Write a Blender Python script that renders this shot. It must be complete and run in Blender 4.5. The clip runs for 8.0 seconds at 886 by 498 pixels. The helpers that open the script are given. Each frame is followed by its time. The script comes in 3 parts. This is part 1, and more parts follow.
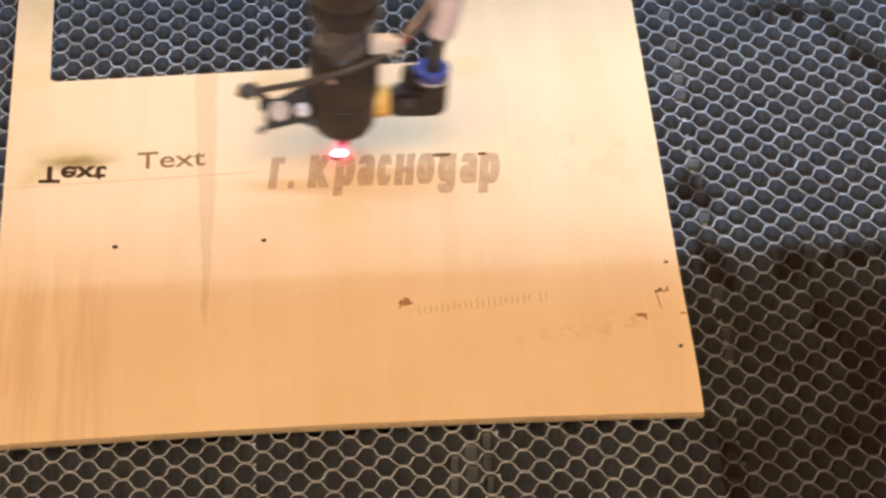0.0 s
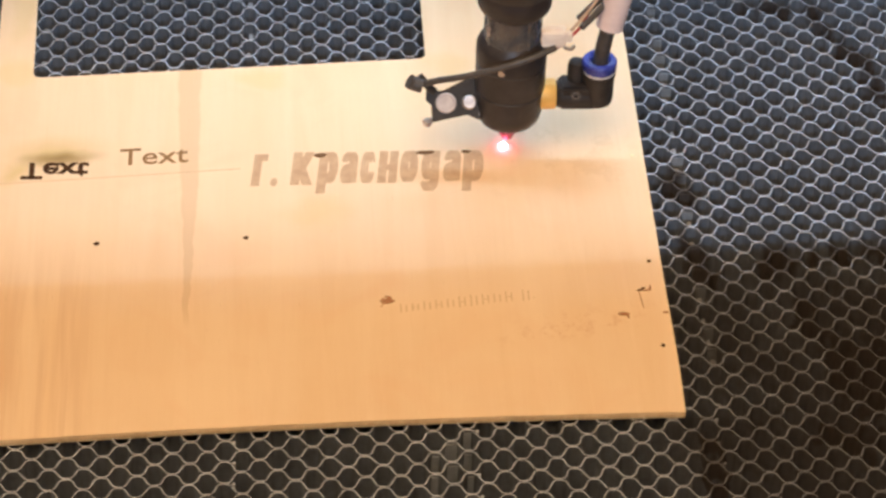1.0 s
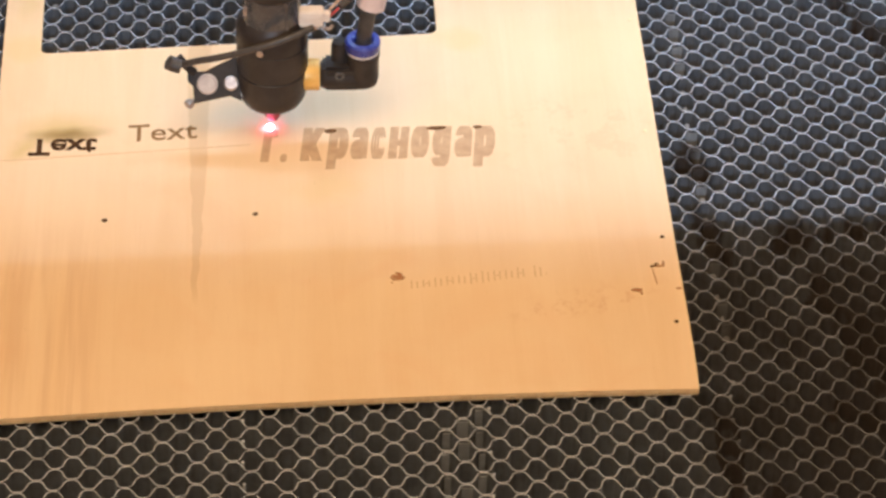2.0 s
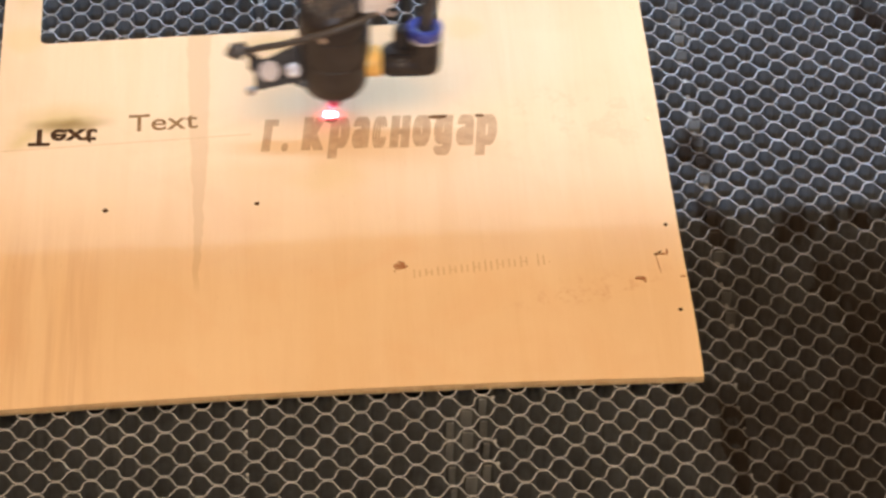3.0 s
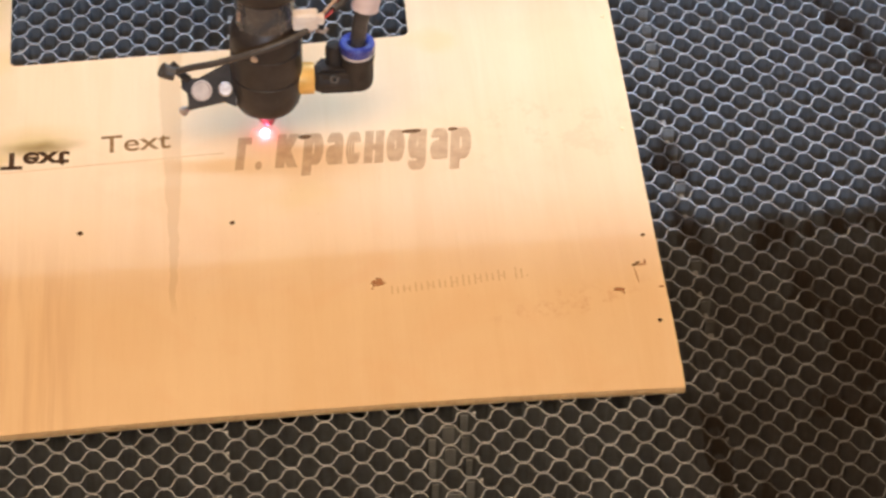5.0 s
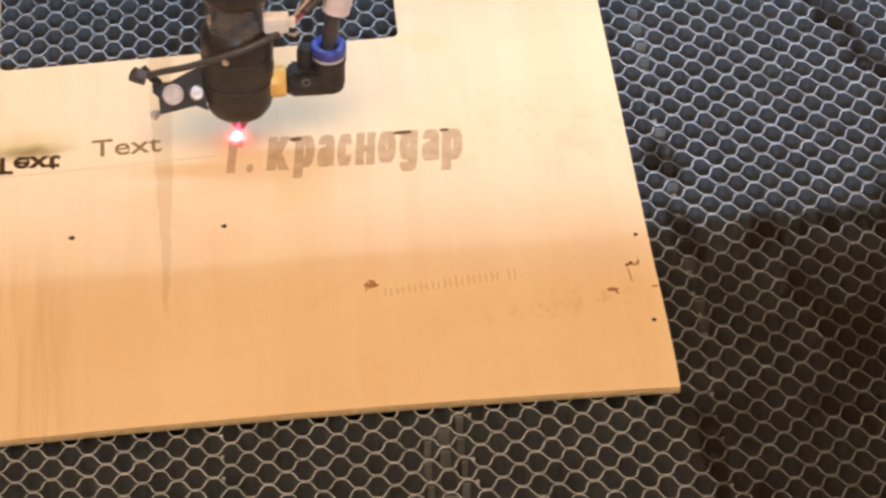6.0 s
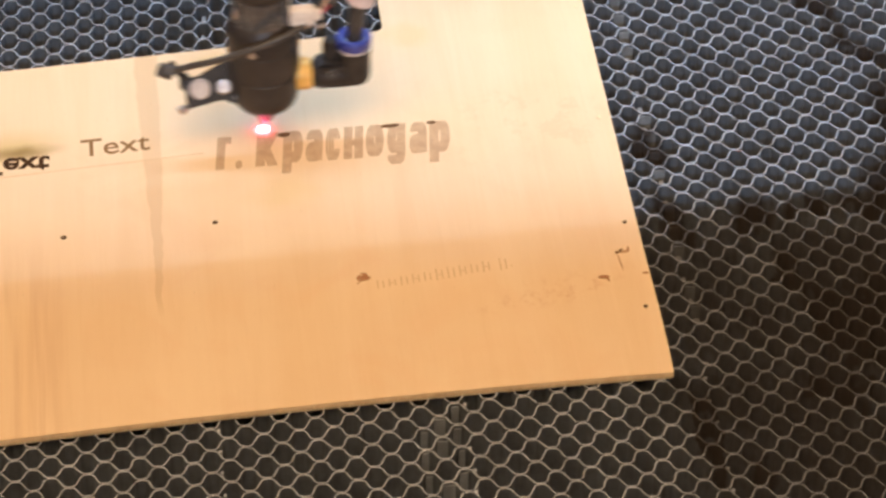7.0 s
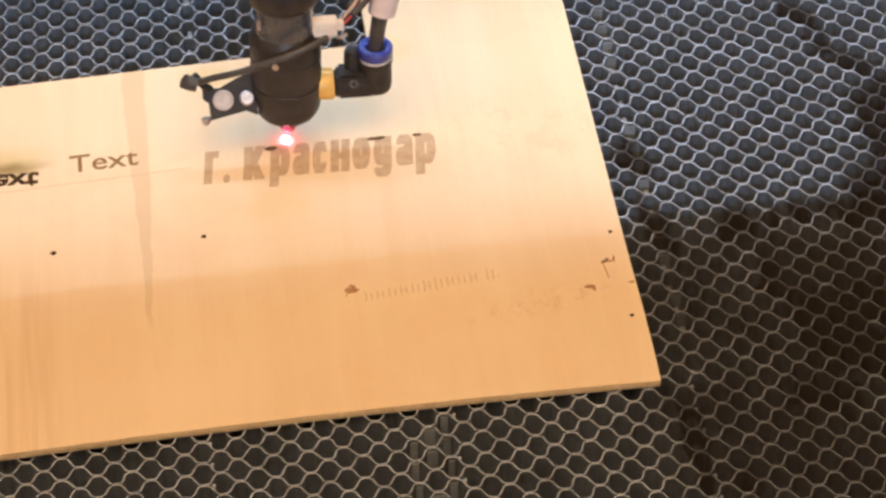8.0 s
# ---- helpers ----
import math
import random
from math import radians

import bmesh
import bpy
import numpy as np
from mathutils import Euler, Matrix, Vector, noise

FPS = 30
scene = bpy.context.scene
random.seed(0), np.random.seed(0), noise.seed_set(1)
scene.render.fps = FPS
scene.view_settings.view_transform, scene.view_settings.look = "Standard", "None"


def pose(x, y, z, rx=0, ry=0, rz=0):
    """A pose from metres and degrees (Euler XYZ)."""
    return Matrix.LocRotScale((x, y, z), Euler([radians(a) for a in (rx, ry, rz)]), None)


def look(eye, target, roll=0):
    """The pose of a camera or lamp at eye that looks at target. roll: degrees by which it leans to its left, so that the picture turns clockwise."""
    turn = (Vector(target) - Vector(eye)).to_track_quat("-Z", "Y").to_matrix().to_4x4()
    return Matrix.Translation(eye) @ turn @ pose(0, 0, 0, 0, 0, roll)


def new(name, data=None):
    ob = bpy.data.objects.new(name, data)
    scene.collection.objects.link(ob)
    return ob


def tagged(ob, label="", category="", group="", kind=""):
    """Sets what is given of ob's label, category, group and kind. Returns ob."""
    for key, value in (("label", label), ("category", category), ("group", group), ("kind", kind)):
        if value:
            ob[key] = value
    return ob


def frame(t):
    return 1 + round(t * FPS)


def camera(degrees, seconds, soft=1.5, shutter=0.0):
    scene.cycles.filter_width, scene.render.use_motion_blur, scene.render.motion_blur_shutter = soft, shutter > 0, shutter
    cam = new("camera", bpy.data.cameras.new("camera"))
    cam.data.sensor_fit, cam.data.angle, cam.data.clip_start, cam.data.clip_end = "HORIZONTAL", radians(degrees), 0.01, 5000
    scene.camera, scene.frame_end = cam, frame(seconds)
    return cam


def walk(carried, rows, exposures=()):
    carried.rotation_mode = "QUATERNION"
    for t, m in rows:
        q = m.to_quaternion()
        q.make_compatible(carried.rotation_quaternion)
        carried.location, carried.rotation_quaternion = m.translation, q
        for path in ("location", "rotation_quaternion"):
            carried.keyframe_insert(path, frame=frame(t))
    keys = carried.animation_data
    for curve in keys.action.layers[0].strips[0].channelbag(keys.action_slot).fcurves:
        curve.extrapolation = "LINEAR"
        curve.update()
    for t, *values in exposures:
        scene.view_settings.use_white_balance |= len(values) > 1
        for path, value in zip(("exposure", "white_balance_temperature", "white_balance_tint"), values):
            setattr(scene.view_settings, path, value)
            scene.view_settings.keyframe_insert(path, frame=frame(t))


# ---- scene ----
cam = camera(16.222, 8.0, soft=2.8, shutter=0.5)
PATH = [
    (0, (-0.16465, -0.81108, 0.76736), (-0.08815, 0.10294, -0.00641), 2.351),
    (0.5, (-0.15877, -0.80860, 0.77044), (-0.08313, 0.10341, -0.00577), 2.489),
    (1, (-0.15694, -0.80765, 0.76701), (-0.08133, 0.10462, -0.00891), 2.539),
    (1.5, (-0.15458, -0.80407, 0.76322), (-0.08274, 0.10591, -0.01573), 2.377),
    (2, (-0.15379, -0.80154, 0.75731), (-0.08512, 0.10735, -0.02320), 2.155),
    (3.5, (-0.15770, -0.79820, 0.75025), (-0.08493, 0.11010, -0.03058), 1.831),
    (4, (-0.15784, -0.79576, 0.75078), (-0.08233, 0.11252, -0.02981), 1.597),
    (4.5, (-0.15908, -0.79388, 0.75342), (-0.07876, 0.11340, -0.02786), 1.361),
    (6, (-0.16581, -0.78971, 0.75235), (-0.07314, 0.11638, -0.02893), 1.105),
    (6.5, (-0.16918, -0.79202, 0.75050), (-0.07199, 0.11446, -0.02979), 0.740),
    (7, (-0.17609, -0.79458, 0.75399), (-0.06986, 0.10970, -0.02767), 0.434),
    (7.5, (-0.17740, -0.79826, 0.75753), (-0.06770, 0.10617, -0.02348), 0.106),
    (8, (-0.17837, -0.79950, 0.76213), (-0.06542, 0.10496, -0.01838), 0.084),
]
walk(cam, [(t, look(eye, target, roll)) for t, eye, target, roll in PATH])

# ---------------------------------------------------------------- light
world = bpy.data.worlds.new("room_air")
world.use_nodes = True
world.node_tree.nodes["Background"].inputs[0].default_value = (1.0, 0.85, 0.7, 1)
world.node_tree.nodes["Background"].inputs[1].default_value = 0.05
scene.world = world
scene.view_settings.exposure = 0.0


def area_lamp(name, m, width, height, watts, colour):
    data = bpy.data.lights.new(name, "AREA")
    data.shape, data.size, data.size_y, data.energy, data.color = "RECTANGLE", width, height, watts, colour
    ob = new(name, data)
    ob.matrix_world = m
    return ob


# unseen cool key light, added to light the rear of the board and bed
FRONT_KEY = look((-0.10, -2.44, 1.275), (-0.06, 0.15, 0.0))
area_lamp("front_key_glow", FRONT_KEY, 0.6, 0.012, 39.5, (0.46, 0.68, 0.985))
# added strip out of view that brightens the far end of the bed
area_lamp("fill_strip_glow", look((0.03, 0.235, 0.147), (0.03, 0.19, 0.0)), 0.58, 0.010, 0.82, (0.49, 0.70, 0.985))
# large unseen panel, added for the warm bounce light of the room
area_lamp("ceiling_fill_glow", pose(-0.35, -0.75, 1.86), 2.2, 1.6, 43.5, (0.965, 0.607, 0.286))


# ---------------------------------------------------------------- materials
class Shade:
    """A small builder for node materials."""

    def __init__(self, name, rough=0.5, metal=0.0):
        self.mat = bpy.data.materials.new(name)
        self.mat.use_nodes = True
        self.nt = self.mat.node_tree
        self.bsdf = self.nt.nodes["Principled BSDF"]
        self.bsdf.inputs["Roughness"].default_value = rough
        self.bsdf.inputs["Metallic"].default_value = metal
        self.co = self.nt.nodes.new("ShaderNodeTexCoord").outputs["Object"]

    def link(self, a, b):
        self.nt.links.new(a, b)

    def put(self, socket, value):
        if isinstance(value, (int, float)):
            socket.default_value = value
        elif isinstance(value, tuple):
            socket.default_value = (*value, 1.0) if len(value) == 3 and socket.type == "RGBA" else value
        else:
            self.link(value, socket)

    def math(self, op, a, b=0.0, clamp=False):
        n = self.nt.nodes.new("ShaderNodeMath")
        n.operation, n.use_clamp = op, clamp
        self.put(n.inputs[0], a)
        self.put(n.inputs[1], b)
        return n.outputs[0]

    def stretch(self, scale, co=None, shift=(0.0, 0.0, 0.0)):
        n = self.nt.nodes.new("ShaderNodeMapping")
        self.link(co or self.co, n.inputs[0])
        n.inputs["Scale"].default_value = scale
        n.inputs["Location"].default_value = shift
        return n.outputs[0]

    def noise(self, scale, detail=4.0, rough=0.55, co=None, distort=0.0):
        n = self.nt.nodes.new("ShaderNodeTexNoise")
        self.link(co or self.co, n.inputs["Vector"])
        n.inputs["Scale"].default_value = scale
        n.inputs["Detail"].default_value = detail
        n.inputs["Roughness"].default_value = rough
        n.inputs["Distortion"].default_value = distort
        return n.outputs[0]

    def span(self, value, a, b, c=0.0, d=1.0):
        n = self.nt.nodes.new("ShaderNodeMapRange")
        n.interpolation_type = "SMOOTHSTEP"
        self.put(n.inputs[0], value)
        for i, v in enumerate((a, b, c, d)):
            n.inputs[i + 1].default_value = v
        return n.outputs[0]

    def mix(self, factor, a, b, kind="MIX"):
        n = self.nt.nodes.new("ShaderNodeMix")
        n.data_type, n.blend_type = "RGBA", kind
        self.put(n.inputs[0], factor)
        self.put(n.inputs[6], a)
        self.put(n.inputs[7], b)
        return n.outputs[2]

    def axes(self, co=None):
        n = self.nt.nodes.new("ShaderNodeSeparateXYZ")
        self.link(co or self.co, n.inputs[0])
        return n.outputs

    def wobble(self, amount, scale):
        """Coordinates pushed about by noise."""
        n = self.nt.nodes.new("ShaderNodeTexNoise")
        self.link(self.co, n.inputs["Vector"])
        n.inputs["Scale"].default_value = scale
        n.inputs["Detail"].default_value = 4
        sub = self.nt.nodes.new("ShaderNodeVectorMath")
        sub.operation = "SUBTRACT"
        self.link(n.outputs["Color"], sub.inputs[0])
        sub.inputs[1].default_value = (0.5, 0.5, 0.5)
        mul = self.nt.nodes.new("ShaderNodeVectorMath")
        mul.operation = "SCALE"
        self.link(sub.outputs[0], mul.inputs[0])
        mul.inputs["Scale"].default_value = amount
        add = self.nt.nodes.new("ShaderNodeVectorMath")
        self.link(self.co, add.inputs[0])
        self.link(mul.outputs[0], add.inputs[1])
        return add.outputs[0]

    def blob(self, co, x, y, rx, ry, inner=0.3, turn=0.0):
        """1 in an ellipse on the plan, falling softly to 0 at its rim."""
        ax = self.axes(co)
        dx, dy = self.math("SUBTRACT", ax[0], x), self.math("SUBTRACT", ax[1], y)
        c, s = math.cos(turn), math.sin(turn)
        u = self.math("ADD", self.math("MULTIPLY", dx, c / rx), self.math("MULTIPLY", dy, s / rx))
        v = self.math("ADD", self.math("MULTIPLY", dx, -s / ry), self.math("MULTIPLY", dy, c / ry))
        r = self.math("SQRT", self.math("ADD", self.math("MULTIPLY", u, u), self.math("MULTIPLY", v, v)))
        return self.span(r, 1.0, inner)

    def most(self, *values):
        out = values[0]
        for v in values[1:]:
            out = self.math("MAXIMUM", out, v)
        return out

    def bump(self, height, strength=0.3, depth=0.0005):
        n = self.nt.nodes.new("ShaderNodeBump")
        n.inputs["Strength"].default_value = strength
        n.inputs["Distance"].default_value = depth
        self.link(height, n.inputs["Height"])
        self.link(n.outputs[0], self.bsdf.inputs["Normal"])

    def done(self, colour, rough=None):
        self.put(self.bsdf.inputs["Base Color"], colour)
        if rough is not None:
            self.put(self.bsdf.inputs["Roughness"], rough)
        return self.mat


def birch_face():
    s = Shade("birch_veneer", 0.55)
    fine = s.noise(1.0, 6, 0.65, s.stretch((900, 28, 1)), 0.3)
    broad = s.noise(1.0, 4, 0.6, s.stretch((70, 5, 1)), 0.6)
    cloud = s.noise(14, 4, 0.6)
    col = s.mix(s.span(broad, 0.3, 0.72), (0.77, 0.562, 0.350), (0.735, 0.517, 0.305))
    col = s.mix(s.math("MULTIPLY", s.span(fine, 0.45, 0.8), 0.11), col, (0.58, 0.36, 0.18))
    col = s.mix(s.math("MULTIPLY", s.span(cloud, 0.42, 0.7), 0.30), col, (0.82, 0.61, 0.38))
    blush = s.span(s.noise(24, 3, 0.6, None, 0.8), 0.50, 0.72)
    col = s.mix(s.math("MULTIPLY", blush, 0.22), col, (0.72, 0.43, 0.235))
    # figure of the heartwood: a long tapering band and fainter ones
    ax = s.axes(s.wobble(0.004, 60))
    half = s.span(ax[1], 0.040, 0.21, 0.0011, 0.0048)
    band = s.math("ABSOLUTE", s.math("SUBTRACT", ax[0], -0.1793))
    core = s.span(s.math("DIVIDE", band, half), 1.15, 0.8)
    core = s.math("MULTIPLY", core, s.span(ax[1], 0.045, 0.06))
    col = s.mix(s.math("MULTIPLY", core, 0.62), col, (0.60, 0.40, 0.215))
    left = s.math("MULTIPLY", s.span(ax[0], -0.205, -0.225), s.span(ax[1], 0.11, 0.05))
    left = s.math("MULTIPLY", left, s.span(s.noise(1.0, 3, 0.6, s.stretch((150, 6, 1))), 0.42, 0.66))
    col = s.mix(s.math("MULTIPLY", left, 0.38), col, (0.53, 0.30, 0.16))
    # resin and smoke tints, and a yellow-brown smear below the large word
    w = s.wobble(0.02, 45)
    amber = s.most(s.blob(w, -0.076, 0.207, 0.014, 0.012), s.blob(w, -0.150, 0.198, 0.016, 0.006),
                   s.blob(w, -0.249, 0.203, 0.010, 0.014), s.blob(w, -0.249, 0.245, 0.006, 0.03), s.blob(w, -0.130, 0.112, 0.020, 0.014, 0.1, 0.4))
    col = s.mix(s.math("MULTIPLY", amber, 0.42), col, (0.66, 0.47, 0.20))
    haze = s.most(s.blob(s.wobble(0.006, 90), -0.2315, 0.1510, 0.027, 0.0135, 0.0, 0.09), s.blob(w, -0.2475, 0.139, 0.009, 0.011, 0.0))
    col = s.mix(s.math("MULTIPLY", haze, 0.55), col, (0.50, 0.36, 0.10))
    smoke = s.blob(s.wobble(0.005, 120), -0.2300, 0.1474, 0.0215, 0.0064, 0.0, 0.09)
    col = s.mix(s.math("MULTIPLY", smoke, 0.9), col, (0.24, 0.145, 0.025))
    tan = s.math("MULTIPLY", s.blob(w, -0.035, 0.145, 0.045, 0.028, 0.5, 0.3), s.span(s.noise(70, 5, 0.7), 0.5, 0.62))
    col = s.mix(s.math("MULTIPLY", tan, 0.38), col, (0.60, 0.40, 0.22))
    red = s.math("MULTIPLY", s.blob(w, -0.036, 0.047, 0.042, 0.011, 0.1, 0.26), s.span(s.noise(1.0, 5, 0.75, s.stretch((210, 170, 1))), 0.48, 0.66))
    col = s.mix(s.math("MULTIPLY", red, 0.42), col, (0.50, 0.20, 0.085))
    pores = s.span(s.noise(1.0, 2, 0.5, s.stretch((1400, 160, 1))), 0.70, 0.80)
    col = s.mix(s.math("MULTIPLY", pores, 0.25), col, (0.40, 0.24, 0.12))
    s.bump(fine, 0.12, 0.0003)
    return s.done(col, s.span(cloud, 0.3, 0.7, 0.48, 0.62))


def ply_edge(name, light, dark):
    s = Shade(name, 0.7)
    n = s.noise(1.0, 5, 0.7, s.stretch((500, 500, 120)))
    burnt = s.span(s.noise(1.0, 4, 0.6, s.stretch((45, 45, 300))), 0.5, 0.68)
    col = s.mix(s.span(n, 0.35, 0.7), light, dark)
    return s.done(s.mix(s.math("MULTIPLY", burnt, 0.15), col, (0.12, 0.055, 0.02)))


def plain(name, colour, second, scale, rough, metal=0.0, bump=0.0, gloss=0.5):
    s = Shade(name, rough, metal)
    s.bsdf.inputs["Specular IOR Level"].default_value = gloss
    n = s.noise(scale, 5, 0.6)
    m = s.noise(scale * 9, 3, 0.6)
    col = s.mix(s.span(n, 0.35, 0.68), colour, second)
    if bump:
        s.bump(m, bump, 0.0004)
    return s.done(col, s.span(m, 0.3, 0.7, max(0.05, rough - 0.08), min(1, rough + 0.1)))


def foil(name, bright, dull, streaked, metal, rough, grime=1.0):
    """Aluminium honeycomb foil, greyed by use, with brown soot where jobs were cut and a darker lower right."""
    s = Shade(name, rough, metal)
    n = s.noise(60, 5, 0.65)
    streak = s.noise(1.0, 4, 0.7, s.stretch((500, 500, 60)))
    col = s.mix(s.span(n, 0.3, 0.7), bright, dull)
    col = s.mix(s.math("MULTIPLY", s.span(streak, 0.5, 0.75), 0.5), col, streaked)
    w = s.wobble(0.03, 30)
    q = s.wobble(0.010, 60)
    soot = s.most(s.blob(q, 0.013, 0.130, 0.008, 0.018, 0.5, 0.2), s.blob(q, 0.016, 0.086, 0.007, 0.026, 0.5, 0.25),
                  s.blob(q, 0.046, 0.088, 0.013, 0.014, 0.5), s.blob(q, 0.071, 0.091, 0.020, 0.008, 0.5, 0.1),
                  s.blob(w, 0.054, 0.056, 0.013, 0.022, 0.45, 0.4), s.blob(w, 0.070, 0.034, 0.028, 0.020, 0.45, -0.4),
                  s.blob(w, 0.060, -0.012, 0.020, 0.013, 0.45, -0.5), s.blob(q, 0.008, -0.028, 0.0065, 0.034, 0.6, 0.0),
                  s.blob(q, 0.026, -0.047, 0.008, 0.010, 0.4), s.blob(q, 0.094, 0.220, 0.034, 0.007, 0.5, -1.06),
                  s.blob(q, 0.108, 0.184, 0.022, 0.007, 0.5, -0.9), s.blob(q, 0.070, 0.251, 0.030, 0.005, 0.5, -0.1),
                  s.blob(w, 0.121, 0.130, 0.020, 0.065, 0.45), s.blob(w, 0.100, 0.086, 0.040, 0.016, 0.4),
                  s.blob(w, 0.088, 0.008, 0.030, 0.024, 0.4, -0.5),
                  s.blob(w, 0.092, 0.022, 0.042, 0.050, 0.5), s.blob(w, 0.104, 0.102, 0.022, 0.030, 0.4))
    patch = s.span(s.noise(55, 4, 0.6), 0.22, 0.44)
    soot = s.math("MULTIPLY", soot, patch)
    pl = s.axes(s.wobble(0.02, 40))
    # darker zone over the right of the bed's front part
    lower_right = s.math("MULTIPLY", s.span(pl[1], 0.100, 0.070), s.span(pl[0], -0.03, 0.02))
    lower_right = s.math("MULTIPLY", lower_right, s.span(s.noise(26, 4, 0.6), 0.25, 0.62, 0.55, 0.85))
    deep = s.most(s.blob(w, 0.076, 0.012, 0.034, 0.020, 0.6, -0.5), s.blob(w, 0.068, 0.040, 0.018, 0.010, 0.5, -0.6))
    # soot blobs and the darker zone, scaled together
    soot = s.math("MULTIPLY", s.most(soot, lower_right, deep), grime)
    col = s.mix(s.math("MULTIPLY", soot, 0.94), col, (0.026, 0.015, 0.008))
    s.link(s.math("SUBTRACT", metal, s.math("MULTIPLY", soot, metal * 0.7)), s.bsdf.inputs["Metallic"])
    s.bump(streak, 0.15, 0.0003)
    return s.done(col, s.math("ADD", s.span(n, 0.3, 0.7, rough - 0.07, rough + 0.08), s.math("MULTIPLY", soot, 0.3)))


def glow(name, colour, strength):
    s = Shade(name, 0.5)
    s.bsdf.inputs["Emission Color"].default_value = (*colour, 1)
    s.bsdf.inputs["Emission Strength"].default_value = strength
    return s.done(colour)


BIRCH = birch_face()
PLY_LIGHT = ply_edge("ply_edge_light", (0.90, 0.73, 0.50), (0.84, 0.63, 0.40))
PLY_DARK = ply_edge("ply_edge_dark", (0.88, 0.68, 0.44), (0.78, 0.56, 0.33))
ENGRAVED = plain("engraved_brown", (0.44, 0.28, 0.155), (0.53, 0.35, 0.20), 260, 0.8, 0, 0.2)
ENGRAVED_MID = plain("engraved_mid_brown", (0.19, 0.105, 0.042), (0.27, 0.155, 0.07), 300, 0.85, gloss=0.15)
CHARRED = plain("charred_black", (0.035, 0.017, 0.008), (0.075, 0.035, 0.014), 300, 0.9, gloss=0.1)
BURNT = plain("burnt_brown", (0.10, 0.05, 0.022), (0.17, 0.09, 0.04), 400, 0.85, gloss=0.1)
SCUFF = plain("reddish_scuff", (0.30, 0.125, 0.05), (0.42, 0.20, 0.09), 500, 0.8)
KNOT = plain("knot_brown", (0.28, 0.12, 0.05), (0.38, 0.18, 0.08), 500, 0.8)
PENCIL = plain("pencil_grey", (0.58, 0.39, 0.215), (0.66, 0.455, 0.26), 600, 0.7)
PALE_FLECK = plain("pale_fleck", (0.80, 0.66, 0.40), (0.70, 0.52, 0.30), 600, 0.7)
# cell shade is painted in: dark foil for walls, bright foil for rims
FOIL = foil("shaded_foil_wall", (0.172, 0.186, 0.208), (0.112, 0.121, 0.135), (0.072, 0.077, 0.085), 0.4, 0.5)
FOIL_EDGE = foil("lit_foil_edge", (0.62, 0.655, 0.70), (0.435, 0.46, 0.495), (0.27, 0.285, 0.31), 0.25, 0.6, 0.9)
FOIL_PALE = foil("pale_foil", (0.32, 0.34, 0.36), (0.19, 0.20, 0.21), (0.12, 0.125, 0.13), 0.25, 0.55)
TRAY = plain("tray_dark_steel", (0.030, 0.030, 0.032), (0.060, 0.048, 0.038), 30, 0.6, 0.3, 0.1)
BLACK_ANODISED = plain("black_anodised", (0.023, 0.017, 0.015), (0.038, 0.029, 0.025), 90, 0.40, 0.0, 0.05, 0.35)
BLACK_GLOSSY = plain("black_polished", (0.085, 0.080, 0.077), (0.110, 0.104, 0.100), 40, 0.24, 0.35)
BLACK_PLASTIC = plain("black_plastic", (0.020, 0.015, 0.012), (0.034, 0.026, 0.021), 160, 0.6, 0.0, 0.05, 0.35)
CABLE = plain("cable_black", (0.040, 0.033, 0.028), (0.065, 0.054, 0.046), 300, 0.5)
BRASS = plain("brass_yellow", (0.84, 0.50, 0.14), (0.74, 0.40, 0.09), 160, 0.4, 0.2)
BLUE = plain("blue_plastic", (0.026, 0.036, 0.22), (0.040, 0.060, 0.32), 160, 0.3)
WHITE_PLASTIC = plain("white_plastic", (0.80, 0.70, 0.60), (0.70, 0.58, 0.48), 220, 0.42)
PINK_SLEEVE = plain("silicone_pinkish", (0.62, 0.48, 0.44), (0.70, 0.56, 0.52), 120, 0.4)
STEEL = plain("screw_steel", (0.55, 0.50, 0.47), (0.38, 0.33, 0.31), 300, 0.42, 0.9)
LENS = plain("lens_grey", (0.55, 0.47, 0.43), (0.68, 0.60, 0.55), 300, 0.15, 0.2)
RED_WIRE = plain("red_wire", (0.40, 0.045, 0.040), (0.52, 0.09, 0.07), 300, 0.45)
TAN_WIRE = plain("tan_wire", (0.42, 0.27, 0.17), (0.54, 0.36, 0.25), 300, 0.45)
# red glow of the laser spot is painted into the nozzle colour
NOZZLE = plain("nozzle_red_glow", (0.30, 0.045, 0.05), (0.40, 0.07, 0.08), 300, 0.6, 0.1)
SPOT = glow("laser_spot_light", (1.0, 0.17, 0.34), 80)
CABINET = plain("cabinet_grey", (0.16, 0.165, 0.17), (0.21, 0.21, 0.21), 12, 0.5, 0.1, 0.05)
WALL = plain("wall_cream", (0.62, 0.55, 0.46), (0.56, 0.49, 0.40), 4, 0.8, 0, 0.1)
CONCRETE = plain("floor_concrete", (0.26, 0.24, 0.22), (0.34, 0.31, 0.28), 3, 0.8, 0, 0.2)
LAMP_FACE = glow("lamp_face", (1.0, 0.86, 0.7), 1.5)


# ---------------------------------------------------------------- mesh helpers
def part(name, bm, material, parent=None, label="", smooth=False):
    mesh = bpy.data.meshes.new(name)
    bmesh.ops.recalc_face_normals(bm, faces=bm.faces)
    if smooth:
        for fc in bm.faces:
            fc.smooth = True
    bm.to_mesh(mesh)
    bm.free()
    if smooth:
        mesh.set_sharp_from_angle(angle=radians(38))
    mesh.materials.append(material)
    ob = new(name, mesh)
    ob.parent = parent
    if label:
        ob["label"] = label
    return ob


